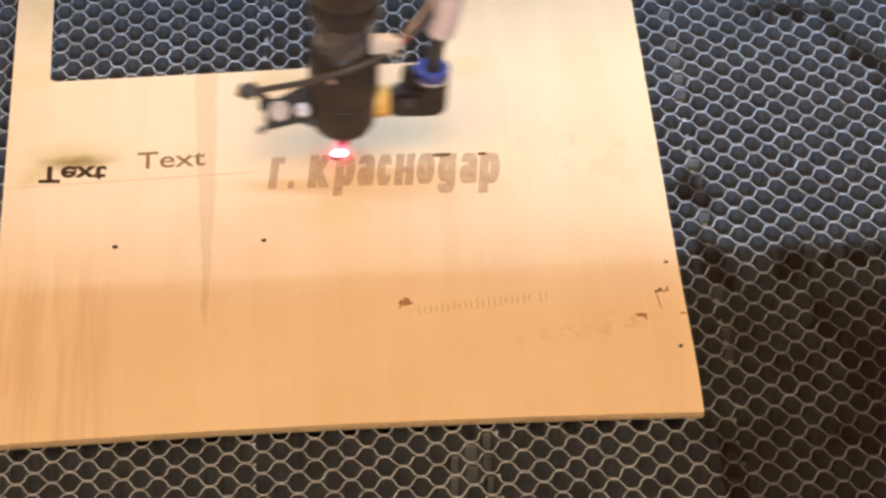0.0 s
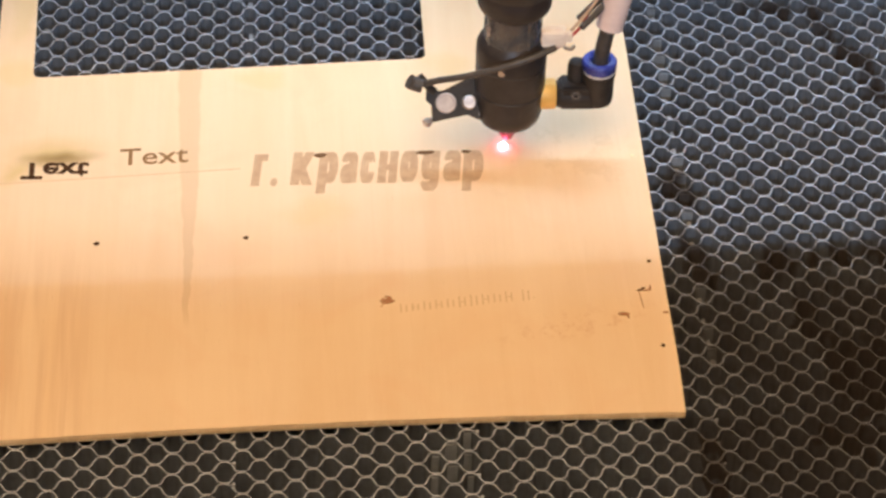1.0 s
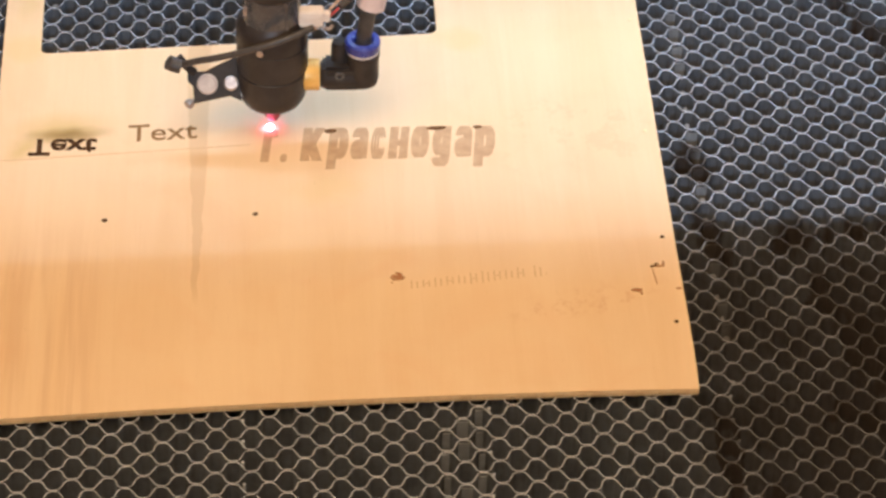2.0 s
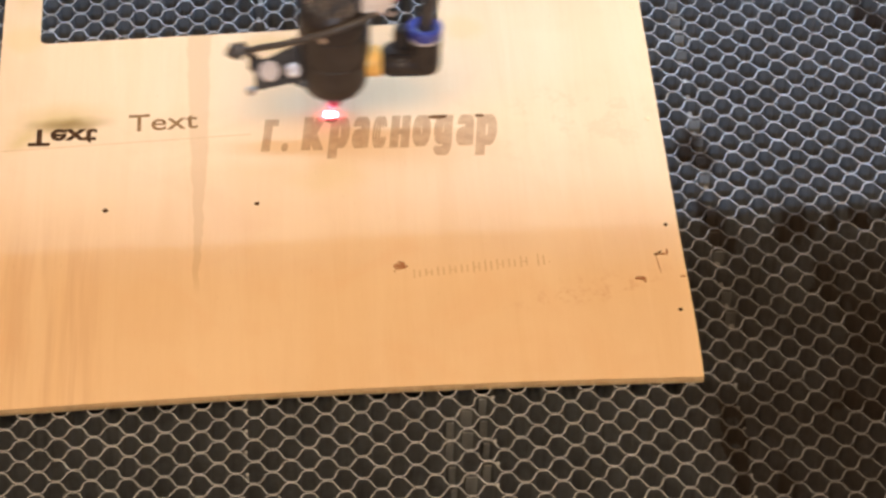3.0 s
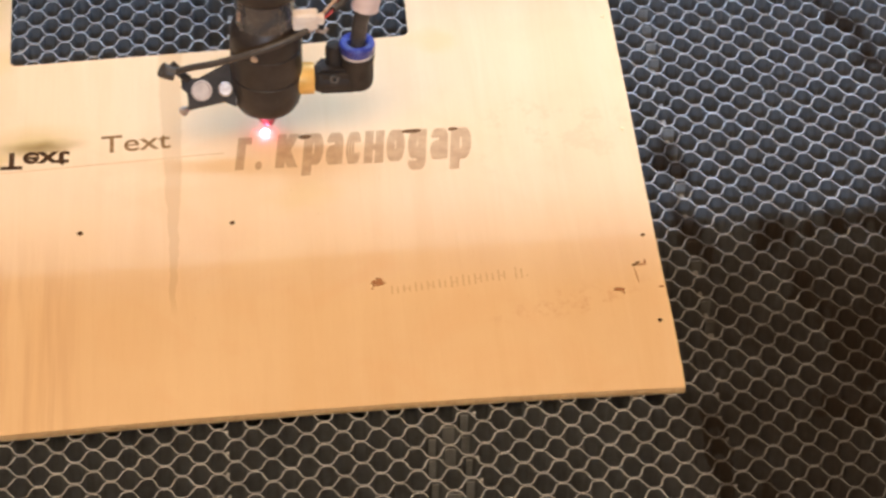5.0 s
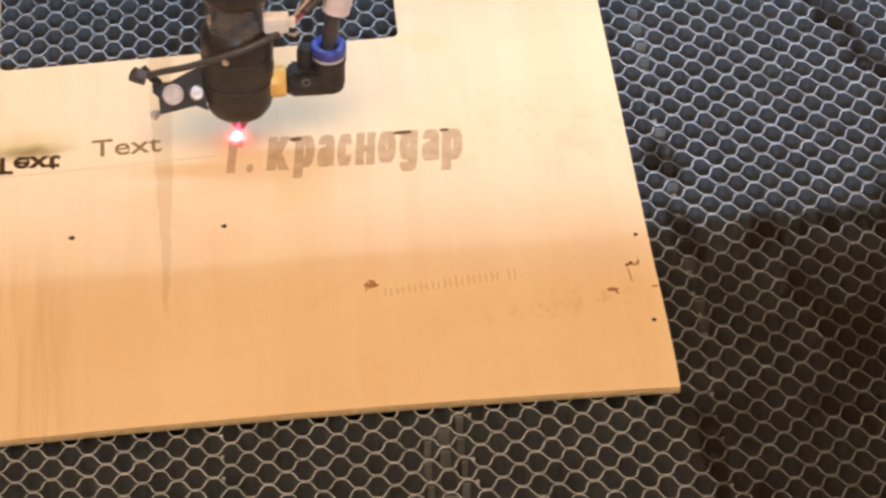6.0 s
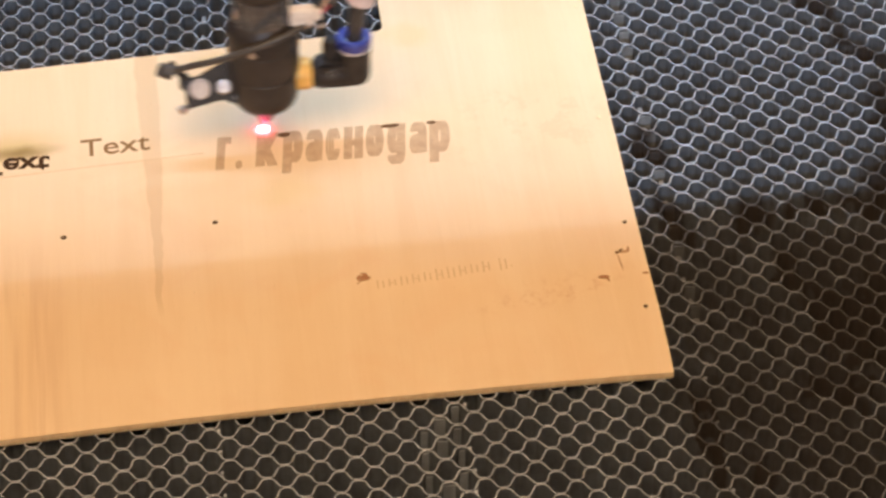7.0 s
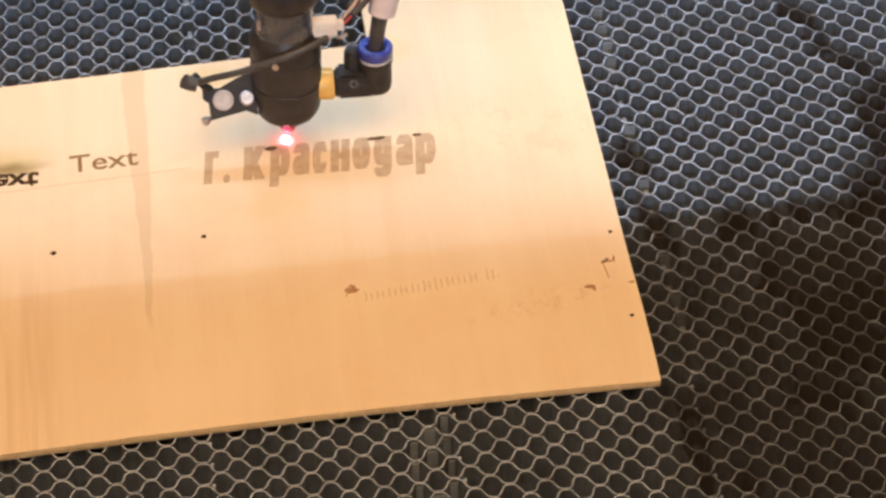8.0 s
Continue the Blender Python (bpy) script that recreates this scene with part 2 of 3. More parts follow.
def empty(name, m=None):
    ob = new(name)
    ob.empty_display_size = 0.02
    if m is not None:
        ob.matrix_world = m
    return ob


def block(x0, x1, y0, y1, z0, z1, bevel=0.0):
    bm = bmesh.new()
    bmesh.ops.create_cube(bm, size=1, matrix=Matrix.LocRotScale(((x0 + x1) / 2, (y0 + y1) / 2, (z0 + z1) / 2), None, (x1 - x0, y1 - y0, z1 - z0)))
    if bevel:
        bmesh.ops.bevel(bm, geom=bm.edges[:], offset=bevel, segments=2, affect="EDGES")
    return bm


def lathe(profile, m=None, steps=56):
    """Turns (radius, height) pairs about z."""
    bm = bmesh.new()
    rings = []
    for r, z in profile:
        if r < 1e-7:
            rings.append([bm.verts.new((0, 0, z))])
        else:
            rings.append([bm.verts.new((r * math.cos(a), r * math.sin(a), z)) for a in (2 * math.pi * i / steps for i in range(steps))])
    for a, b in zip(rings, rings[1:]):
        for i in range(steps):
            j = (i + 1) % steps
            if len(a) == 1 and len(b) > 1:
                bm.faces.new((a[0], b[i], b[j]))
            elif len(b) == 1 and len(a) > 1:
                bm.faces.new((a[i], a[j], b[0]))
            elif len(a) > 1:
                bm.faces.new((a[i], a[j], b[j], b[i]))
    if m is not None:
        bmesh.ops.transform(bm, matrix=m, verts=bm.verts)
    return bm


def hose(points, radius, steps=14, sub=8, end_scale=1.0):
    """A round tube along a smooth curve through the points."""
    pts = [Vector(p) for p in points]
    path = []
    for i in range(len(pts) - 1):
        p0, p1, p2, p3 = pts[max(i - 1, 0)], pts[i], pts[i + 1], pts[min(i + 2, len(pts) - 1)]
        for k in range(sub):
            t = k / sub
            path.append(0.5 * (2 * p1 + (p2 - p0) * t + (2 * p0 - 5 * p1 + 4 * p2 - p3) * t * t + (3 * p1 - p0 - 3 * p2 + p3) * t ** 3))
    path.append(pts[-1])
    bm = bmesh.new()
    rings = []
    for i, p in enumerate(path):
        d = (path[min(i + 1, len(path) - 1)] - path[max(i - 1, 0)]).normalized()
        side = d.cross(Vector((0, -0.6, 0.8)))
        side = (side if side.length > 0.1 else d.cross(Vector((1, 0, 0)))).normalized()
        up = side.cross(d)
        r = radius * (1 + (end_scale - 1) * i / (len(path) - 1))
        rings.append([bm.verts.new(p + r * (math.cos(a) * side + math.sin(a) * up)) for a in (2 * math.pi * k / steps for k in range(steps))])
    for a, b in zip(rings, rings[1:]):
        for i in range(steps):
            bm.faces.new((a[i], a[(i + 1) % steps], b[(i + 1) % steps], b[i]))
    bm.faces.new(rings[0])
    bm.faces.new(rings[-1])
    return bm


def prism(loops, z0, z1):
    """A plate with the first loop as outline and the others as holes."""
    bm = bmesh.new()
    edges, both = [], []
    for loop in loops:
        low = [bm.verts.new((x, y, z0)) for x, y in loop]
        top = [bm.verts.new((x, y, z1)) for x, y in loop]
        both.append((low, top))
        n = len(loop)
        edges += [bm.edges.new((top[i], top[(i + 1) % n])) for i in range(n)]
    bmesh.ops.triangle_fill(bm, use_beauty=True, edges=edges)
    low_edges = []
    for low, top in both:
        n = len(low)
        low_edges += [bm.edges.new((low[i], low[(i + 1) % n])) for i in range(n)]
    bmesh.ops.triangle_fill(bm, use_beauty=True, edges=low_edges)
    for low, top in both:
        n = len(low)
        for i in range(n):
            bm.faces.new((low[i], low[(i + 1) % n], top[(i + 1) % n], top[i]))
    return bm


def letters(body, bold=0.0):
    """The flat outline of a word in the built-in font, as a bmesh."""
    curve = bpy.data.curves.new("letters", "FONT")
    curve.body, curve.offset, curve.extrude, curve.resolution_u = body, bold, 0.02, 5
    ob = new("letters", curve)
    mesh = bpy.data.meshes.new_from_object(ob.evaluated_get(bpy.context.evaluated_depsgraph_get()))
    bm = bmesh.new()
    bm.from_mesh(mesh)
    bpy.data.objects.remove(ob)
    bpy.data.curves.remove(curve)
    bpy.data.meshes.remove(mesh)
    return bm


def fitted(bm, x0, x1, y0, y1, z, thick=0.00012, slant=0.0, flip=False, rise=0.0):
    """Lays letters into a box on the plan; flip stands them on their heads, mirrored."""
    lo = [min(v.co[i] for v in bm.verts) for i in range(3)]
    hi = [max(v.co[i] for v in bm.verts) for i in range(3)]
    for v in bm.verts:
        u, w = (v.co.x - lo[0]) / (hi[0] - lo[0]), (v.co.y - lo[1]) / (hi[1] - lo[1])
        w = 1 - w if flip else w
        y = y0 + w * (y1 - y0)
        v.co = (x0 + u * (x1 - x0) + slant * (y - y0), y + rise * u * (x1 - x0), z + thick * (v.co.z > (lo[2] + hi[2]) / 2))
    return bm


# ---------------------------------------------------------------- room and machine
def structure(name, bm, material, label, category):
    return tagged(part(name, bm, material), label, category, kind="structure")


def build_room():
    structure("floor", block(-2.6, 2.6, -2.6, 2.6, -0.95, -0.85), CONCRETE, "grey concrete workshop floor", "floor")
    structure("ceiling", block(-2.6, 2.6, -2.6, 2.6, 1.9, 2.0), WALL, "cream painted workshop ceiling", "ceiling")
    structure("wall_north", block(-2.6, 2.6, 2.6, 2.7, -0.85, 1.9), WALL, "cream painted workshop wall", "wall")
    structure("wall_south", block(-2.6, 2.6, -2.7, -2.6, -0.85, 1.9), WALL, "cream painted workshop wall", "wall")
    structure("wall_east", block(2.6, 2.7, -2.6, 2.6, -0.85, 1.9), WALL, "cream painted workshop wall", "wall")
    structure("wall_west", block(-2.7, -2.6, -2.6, 2.6, -0.85, 1.9), WALL, "cream painted workshop wall", "wall")
    # made-up panel that carries the added warm fill
    lamp = tagged(empty("ceiling_fill", pose(-0.35, -0.75, 1.88)), "added warm fill panel on the ceiling, unseen", "ceiling light")
    part("frame", block(-1.15, 1.15, -0.85, 0.85, 0.0, 0.02, 0.004), CABINET, lamp)
    part("diffuser", block(-1.10, 1.10, -0.80, 0.80, -0.008, -0.001, 0.002), LAMP_FACE, lamp)


def build_machine():
    """The cabinet round the bed, its gantry beam, added lights and shade pieces, all outside the picture."""
    cabinet = tagged(empty("laser_cabinet", pose(0, 0, -0.85)), "grey steel laser cutter cabinet on the floor", "machine")
    part("base", block(-0.52, 0.40, -0.30, 1.10, 0.0, 0.779, 0.005), CABINET, cabinet)
    # unseen panel, set and turned to throw the shade edge across board and bed
    bm = block(-0.44, 0.44, -0.006, 0.006, 0.78, 1.024, 0.002)
    bmesh.ops.transform(bm, matrix=pose(-0.06, -0.262, 0, 0, 0, 2.6), verts=bm.verts)
    part("shade_panel", bm, CABINET, cabinet)
    part("side_wall", block(-0.515, -0.50, -0.20, 1.085, 0.78, 0.93), CABINET, cabinet)
    part("side_wall", block(0.385, 0.40, -0.18, 1.085, 0.78, 0.93), CABINET, cabinet)
    part("back_wall", block(-0.515, 0.40, 1.085, 1.10, 0.78, 1.30), CABINET, cabinet)
    beam = tagged(empty("gantry_beam", pose(-0.06, 0.23, 0.15)), "grey steel gantry beam above the bed", "gantry beam")
    part("rail", block(-0.40, 0.42, -0.03, 0.03, 0.0, 0.06, 0.002), CABINET, beam)
    # added unseen lip that cuts the strip's light off the front zone
    part("shade_lip", block(-0.40, 0.42, -0.019, -0.0165, -0.0245, -0.0005), CABINET, beam)
    # made-up body for the added fill strip
    part("fill_strip", block(-0.21, 0.39, -0.004, 0.014, -0.0020, -0.0002), WHITE_PLASTIC, beam, "added white fill strip under the beam, unseen")
    part("end_block", block(-0.404, -0.38, -0.05, 0.05, -0.03, 0.07, 0.002), CABINET, beam)
    part("end_block", block(0.40, 0.443, -0.05, 0.05, -0.03, 0.07, 0.002), CABINET, beam)
    # made-up fixture for the added cool key light
    lamp = tagged(empty("front_key", FRONT_KEY), "added cool key light on the workshop wall, unseen", "tube light")
    part("housing", block(-0.34, 0.34, -0.04, 0.04, 0.012, 0.05, 0.004), WALL, lamp)
    part("wall_bracket", block(-0.06, 0.06, -0.02, 0.02, 0.05, 0.21), WALL, lamp)
    part("end_cap", block(-0.34, -0.305, -0.02, 0.02, -0.02, 0.0115, 0.003), WALL, lamp)
    part("end_cap", block(0.305, 0.34, -0.02, 0.02, -0.02, 0.0115, 0.003), WALL, lamp)


# ---------------------------------------------------------------- honeycomb bed
HALF = 0.0053
# the sheet was pulled open unevenly, so its rows bend a little
PULL_X = (-0.09684, 0.12254, 0.001, 0.00071, -0.00111, 0.00019, 7e-05, -0.00013, 0.00037)
PULL_Y = (0.07112, 0.00774, 0.11072, -9e-05, 0.00192, 0.00056, 0.00022, -0.00094, -0.00025)


def node_place(i, m):
    """The middle of the bond at column i and level m (i + m even)."""
    u, v = (i - 10) / 20, (m - 17) / 20
    c = max(-2.0, min(1.6, u))
    terms = (1, u, v, u * u, u * v, v * v, u * u * v, u * v * v, c ** 3)
    x = sum(k * t for k, t in zip(PULL_X, terms))
    y = sum(k * t for k, t in zip(PULL_Y, terms))
    big = noise.noise_vector((x * 22, y * 22, 3.1))
    fine = noise.noise_vector((x * 160, y * 160, 9.7))
    return x + big.x * 0.0004 + fine.x * 0.0003, y + big.y * 0.0004 + fine.y * 0.0003


ARC = [(k * a, b) for k in (-1, 1) for a, b in ((0.00287, 0.00215), (0.00257, 0.00140), (0.00218, 0.00080), (0.00165, 0.00040), (0.00090, 0.00010))[::-k]]


def ribbon(r, first, last):
    """One wavy foil strip of the honeycomb, between levels r and r + 1."""
    line = []
    for i in range(first, last + 1):
        m = r if (i + r) % 2 == 0 else r + 1
        x, y = node_place(i, m)
        gap = 0.0002 if m == r else -0.0002
        for dx, dy in ARC:
            line.append((x + dx, y + gap + (dy if m == r else -dy)))
    bm = bmesh.new()
    thick, deep = 0.00018, -0.016
    rows = []
    n = len(line)
    for k, (x, y) in enumerate(line):
        a, b = line[max(k - 1, 0)], line[min(k + 1, n - 1)]
        d = Vector((b[0] - a[0], b[1] - a[1])).normalized()
        nx, ny = -d.y * thick, d.x * thick
        top = 0.00022 * noise.noise((x * 120, y * 120, 5.0)) - 0.0001
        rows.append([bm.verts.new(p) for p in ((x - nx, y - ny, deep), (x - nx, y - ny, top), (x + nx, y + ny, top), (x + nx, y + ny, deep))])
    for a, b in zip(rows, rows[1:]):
        # slot 1, the lit tone, goes on the rim; walls keep the shaded tone
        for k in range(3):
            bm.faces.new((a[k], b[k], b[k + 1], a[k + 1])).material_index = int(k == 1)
    return bm


def build_bed():
    bed = tagged(empty("honeycomb_bed", pose(0, 0, 0)), "aluminium honeycomb cutting bed with brown soot stains", "cutting bed")
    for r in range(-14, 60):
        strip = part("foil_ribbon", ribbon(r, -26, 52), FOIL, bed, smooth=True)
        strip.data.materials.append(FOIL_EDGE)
    # foil joints that run across the ribbons
    for column, z in ((-14, -0.004), (0, -0.003), (14, -0.005), (28, -0.0045)):
        for m in range(-13, 60):
            if (column + m) % 2 == 0 or random.random() < 0.2:
                continue
            x, y = node_place(column, m)
            near = y < 0.0
            x += random.uniform(-0.0006, 0.0006) - (0.0030 if near else 0.0)
            w = 0.0005 if near else 0.0006 + 0.0005 * random.random()
            a, b = (0.10, 0.06) if near else (random.uniform(0.1, 0.5), random.uniform(0.2, 0.6))
            top = -0.0006 if near else z
            bm = block(x - w, x + w, y - HALF * a, y + HALF * b, -0.016, top + random.uniform(-0.001, 0.0004))
            part("joint_tab", bm, FOIL_EDGE if near else FOIL_PALE, bed)
    # cells whose far wall is doubled by an overlapping strip of paler foil
    for column, lowest, highest in ((28, 9, 50), (12, -13, 4), (13, -13, 4), (11, -13, 4)):
        for m in range(lowest, highest):
            if (column + m) % 2 == 0 or random.random() < 0.12:
                continue
            x, y = node_place(column, m)
            wide = random.uniform(0.0020, 0.0025) if column in (28, 12) else random.uniform(0.0010, 0.0018)
            x += random.uniform(-0.0004, 0.0004)
            bm = block(x - wide, x + wide, y + 0.0042, y + 0.0045, -0.0158, random.uniform(-0.0012, -0.0006))
            part("splice_strip", bm, FOIL_PALE, bed)
    part("tray", block(-0.40, 0.34, -0.16, 0.50, -0.030, -0.022), TRAY, bed, "dark steel tray under the honeycomb")
    for x0, x1, y0, y1 in ((-0.40, -0.345, -0.16, 0.50), (0.19, 0.34, -0.16, 0.50), (-0.345, 0.19, -0.16, -0.105), (-0.345, 0.19, 0.32, 0.50)):
        part("frame_rail", block(x0, x1, y0, y1, -0.0218, -0.001, 0.001), CABINET, bed)


# ---------------------------------------------------------------- plywood board
TOP = 0.003


def rounded(corners, radius, steps=6):
    out = []
    n = len(corners)
    for i in range(n):
        p, a, b = Vector(corners[i]), Vector(corners[i - 1]), Vector(corners[(i + 1) % n])
        da, db = (a - p).normalized(), (b - p).normalized()
        for k in range(steps + 1):
            t = k / steps
            q = p + da * radius * (1 - t) ** 2 + db * radius * t * t
            out.append((q.x, q.y))
    return out


def front_edge(x):
    return -0.0011 + 0.0054 * x - 0.15 * x * x


def board_outline(inset):
    pts = []
    count = 60
    for i in range(count + 1):
        x = -0.2575 + inset + (0.2575 - 2 * inset) * i / count
        pts.append((x, front_edge(x) + inset + 0.00012 * noise.noise((x * 300, 1.0, 0.0))))
    for i in range(1, 40):
        y = 0.36 * i / 40
        bow = 0.0004 * math.exp(-((y - 0.03) / 0.03) ** 2)
        pts.append((-inset + bow + 0.00012 * noise.noise((2.0, y * 300, 0.0)), y))
    pts += [(-inset, 0.36), (-0.2575 + inset, 0.36)]
    return pts


def build_board():
    board = tagged(empty("plywood_board", pose(0, 0, 0)), "thin birch plywood sheet with engraved words and a rectangular cut-out", "plywood sheet")
    hole = rounded([(-0.2424, 0.1995), (-0.0830, 0.2113), (-0.0836, 0.33), (-0.2436, 0.33)], 0.004)
    hole.reverse()
    layers = ((0.0, 0.0009, PLY_LIGHT, 0.0002), (0.0009, 0.0019, PLY_DARK, 0.0), (0.0019, TOP - 0.0002, PLY_LIGHT, 0.0001))
    for z0, z1, mat, inset in layers:
        part("ply_layer", prism([board_outline(inset), hole], z0 + 0.00002, z1 - 0.00002), mat, board)
    part("face_veneer", prism([board_outline(0.0), hole], TOP - 0.0002, TOP), BIRCH, board, "pale birch face veneer with fine grain")

    # the large engraved word, letter by letter: box on the plan
    y0, y1 = 0.1300, 0.1500
    word = (("г", -0.1553, -0.1506, 0.1293, 0.1488), (".", -0.1478, -0.1458, 0.1292, 0.1340), ("К", -0.1400, -0.1322, 0.1298, y1),
            ("р", -0.1302, -0.1232, 0.1246, y1), ("а", -0.1208, -0.1150, 0.1306, y1), ("с", -0.1131, -0.1083, 0.1306, y1),
            ("H", -0.1061, -0.0993, 0.1307, 0.1503), ("о", -0.0976, -0.0912, 0.1313, 0.1505), ("ɡ", -0.0898, -0.0834, 0.1257, 0.1506),
            ("а", -0.0805, -0.0745, 0.1315, 0.1505), ("р", -0.0734, -0.0661, 0.1255, 0.1504))
    for char, x0, x1, a, b in word:
        heavy = bmesh.new()
        stroke = 0.0011 if char != "." else 0.0001
        for k, shift in enumerate((-stroke, 0.0, stroke)):
            bm = fitted(letters(char, 0.02), x0 + stroke + shift, x1 + 0.0007 - stroke + shift, a, b, TOP + 0.00002 + 0.00003 * k, slant=0.10)
            mesh = bpy.data.meshes.new("letter")
            bm.to_mesh(mesh)
            bm.free()
            heavy.from_mesh(mesh)
            bpy.data.meshes.remove(mesh)
        part("engraved_letter", heavy, ENGRAVED, board, "shallow brown laser-engraved letter")
    part("engraved_word", fitted(letters("Text", 0.006), -0.2061, -0.1795, 0.1424, 0.1527, TOP + 0.00002, rise=0.075), ENGRAVED_MID, board, "brown engraved word")
    part("engraved_word", fitted(letters("Text", 0.028), -0.2443, -0.2181, 0.1345, 0.1448, TOP + 0.00002, flip=True), CHARRED, board, "black charred word, mirrored, with a smoke stain")

    flecks = []

    def fleck(name, x, y, rx, ry, mat, label="", turn=0.0, sides=12, rough=0.18):
        pts = []
        for k in range(sides):
            a = 2 * math.pi * k / sides
            r = 1 + rough * (random.random() * 2 - 1)
            u, v = rx * r * math.cos(a), ry * r * math.sin(a)
            pts.append((x + u * math.cos(turn) - v * math.sin(turn), y + u * math.sin(turn) + v * math.cos(turn)))
        flecks.append(name)
        part(name, prism([pts], TOP + 0.00003, TOP + 0.00025 + 0.000003 * len(flecks)), mat, board, label)

    for x, y, w, h in ((-0.1278, 0.1480, 0.0024, 0.0013), (-0.0862, 0.1493, 0.0036, 0.0011), (-0.0700, 0.1497, 0.0020, 0.0009)):
        fleck("burn_mark", x, y, w, h, BURNT, "dark burn on the letter", 0.06)
    for x, y, r in ((-0.2137, 0.0954, 0.0011), (-0.1572, 0.0982, 0.0010), (-0.0046, 0.0823, 0.0008), (-0.0043, 0.0347, 0.0008)):
        fleck("pin_hole", x, y, r, r * 0.95, CHARRED, "small dark pin hole")
    for x, y in ((-0.0046, 0.1464), (-0.0034, 0.2197)):
        fleck("pale_chip", x, y, 0.0008, 0.0008, PALE_FLECK, "small pale chip")
    # knot and scratches
    fleck("knot_stain", -0.1050, 0.0608, 0.0013, 0.0014, KNOT, "small red-brown knot", 0.2, 16, 0.3)
    for k in range(16):
        a, d = random.uniform(0, 2 * math.pi), random.uniform(0.0006, 0.0034)
        size = random.uniform(0.0003, 0.0009)
        fleck("knot_fleck", -0.1053 + 1.2 * d * math.cos(a), 0.0609 + d * math.sin(a), size * 1.3, size, SCUFF, "", random.uniform(0, 3), 9, 0.35)
    for x, y, rx, ry, mat, turn in ((-0.0087, 0.0664, 0.0011, 0.0006, BURNT, 0.8), (-0.0100, 0.0655, 0.0008, 0.0005, BURNT, 0.2),
                                    (-0.0058, 0.0668, 0.0004, 0.0018, SCUFF, 0.0), (-0.0074, 0.0655, 0.0012, 0.0003, SCUFF, 0.2),
                                    (-0.0098, 0.0605, 0.0002, 0.0042, SCUFF, 0.08), (-0.0171, 0.0523, 0.0018, 0.0007, SCUFF, 0.0),
                                    (-0.0157, 0.0510, 0.0004, 0.0012, SCUFF, 0.2), (-0.0013, 0.0530, 0.0010, 0.0004, SCUFF, 0.0)):
        fleck("scratch", x, y, rx, ry, mat, "", turn, 10, 0.3)
    # pencilled writing kept as faint bars
    for k, h in enumerate((0.0046, 0.0040, 0.0052, 0.0048, 0.0046, 0.0062, 0.0064, 0.0056, 0.0048, 0.0058, 0.0066)):
        x = -0.1000 + 0.0044 * k + (0.0020 if k == 10 else 0.0)
        y = 0.0568 + 0.00066 * k
        for shift, tall in ((0.0, h), (0.0021, h * 0.8)):
            part("pencil_bar", block(x + shift - 0.0003, x + shift + 0.0003, y - tall / 2, y + tall / 2, TOP + 0.00002, TOP + 0.0001), PENCIL, board)
        if k % 2:
            part("pencil_bar", block(x + 0.0004, x + 0.0017, y - 0.0003, y + 0.0002, TOP + 0.00002, TOP + 0.0001), PENCIL, board)
    part("pencil_bar", block(-0.0502, -0.0496, 0.0618, 0.0625, TOP + 0.00002, TOP + 0.0001), PENCIL, board)
    a, b = Vector((-0.2574, 0.1313)), Vector((-0.1592, 0.1401))
    side = Vector((-(b - a).y, (b - a).x)).normalized() * 0.00022
    part("pencil_line", prism([[tuple(a - side), tuple(b - side), tuple(b + side), tuple(a + side)]], TOP + 0.00002, TOP + 0.0001), PENCIL, board)


# ---------------------------------------------------------------- laser head
def turned(x, y, z, rx=0, ry=0, rz=0):
    return pose(x, y, z, rx, ry, rz)


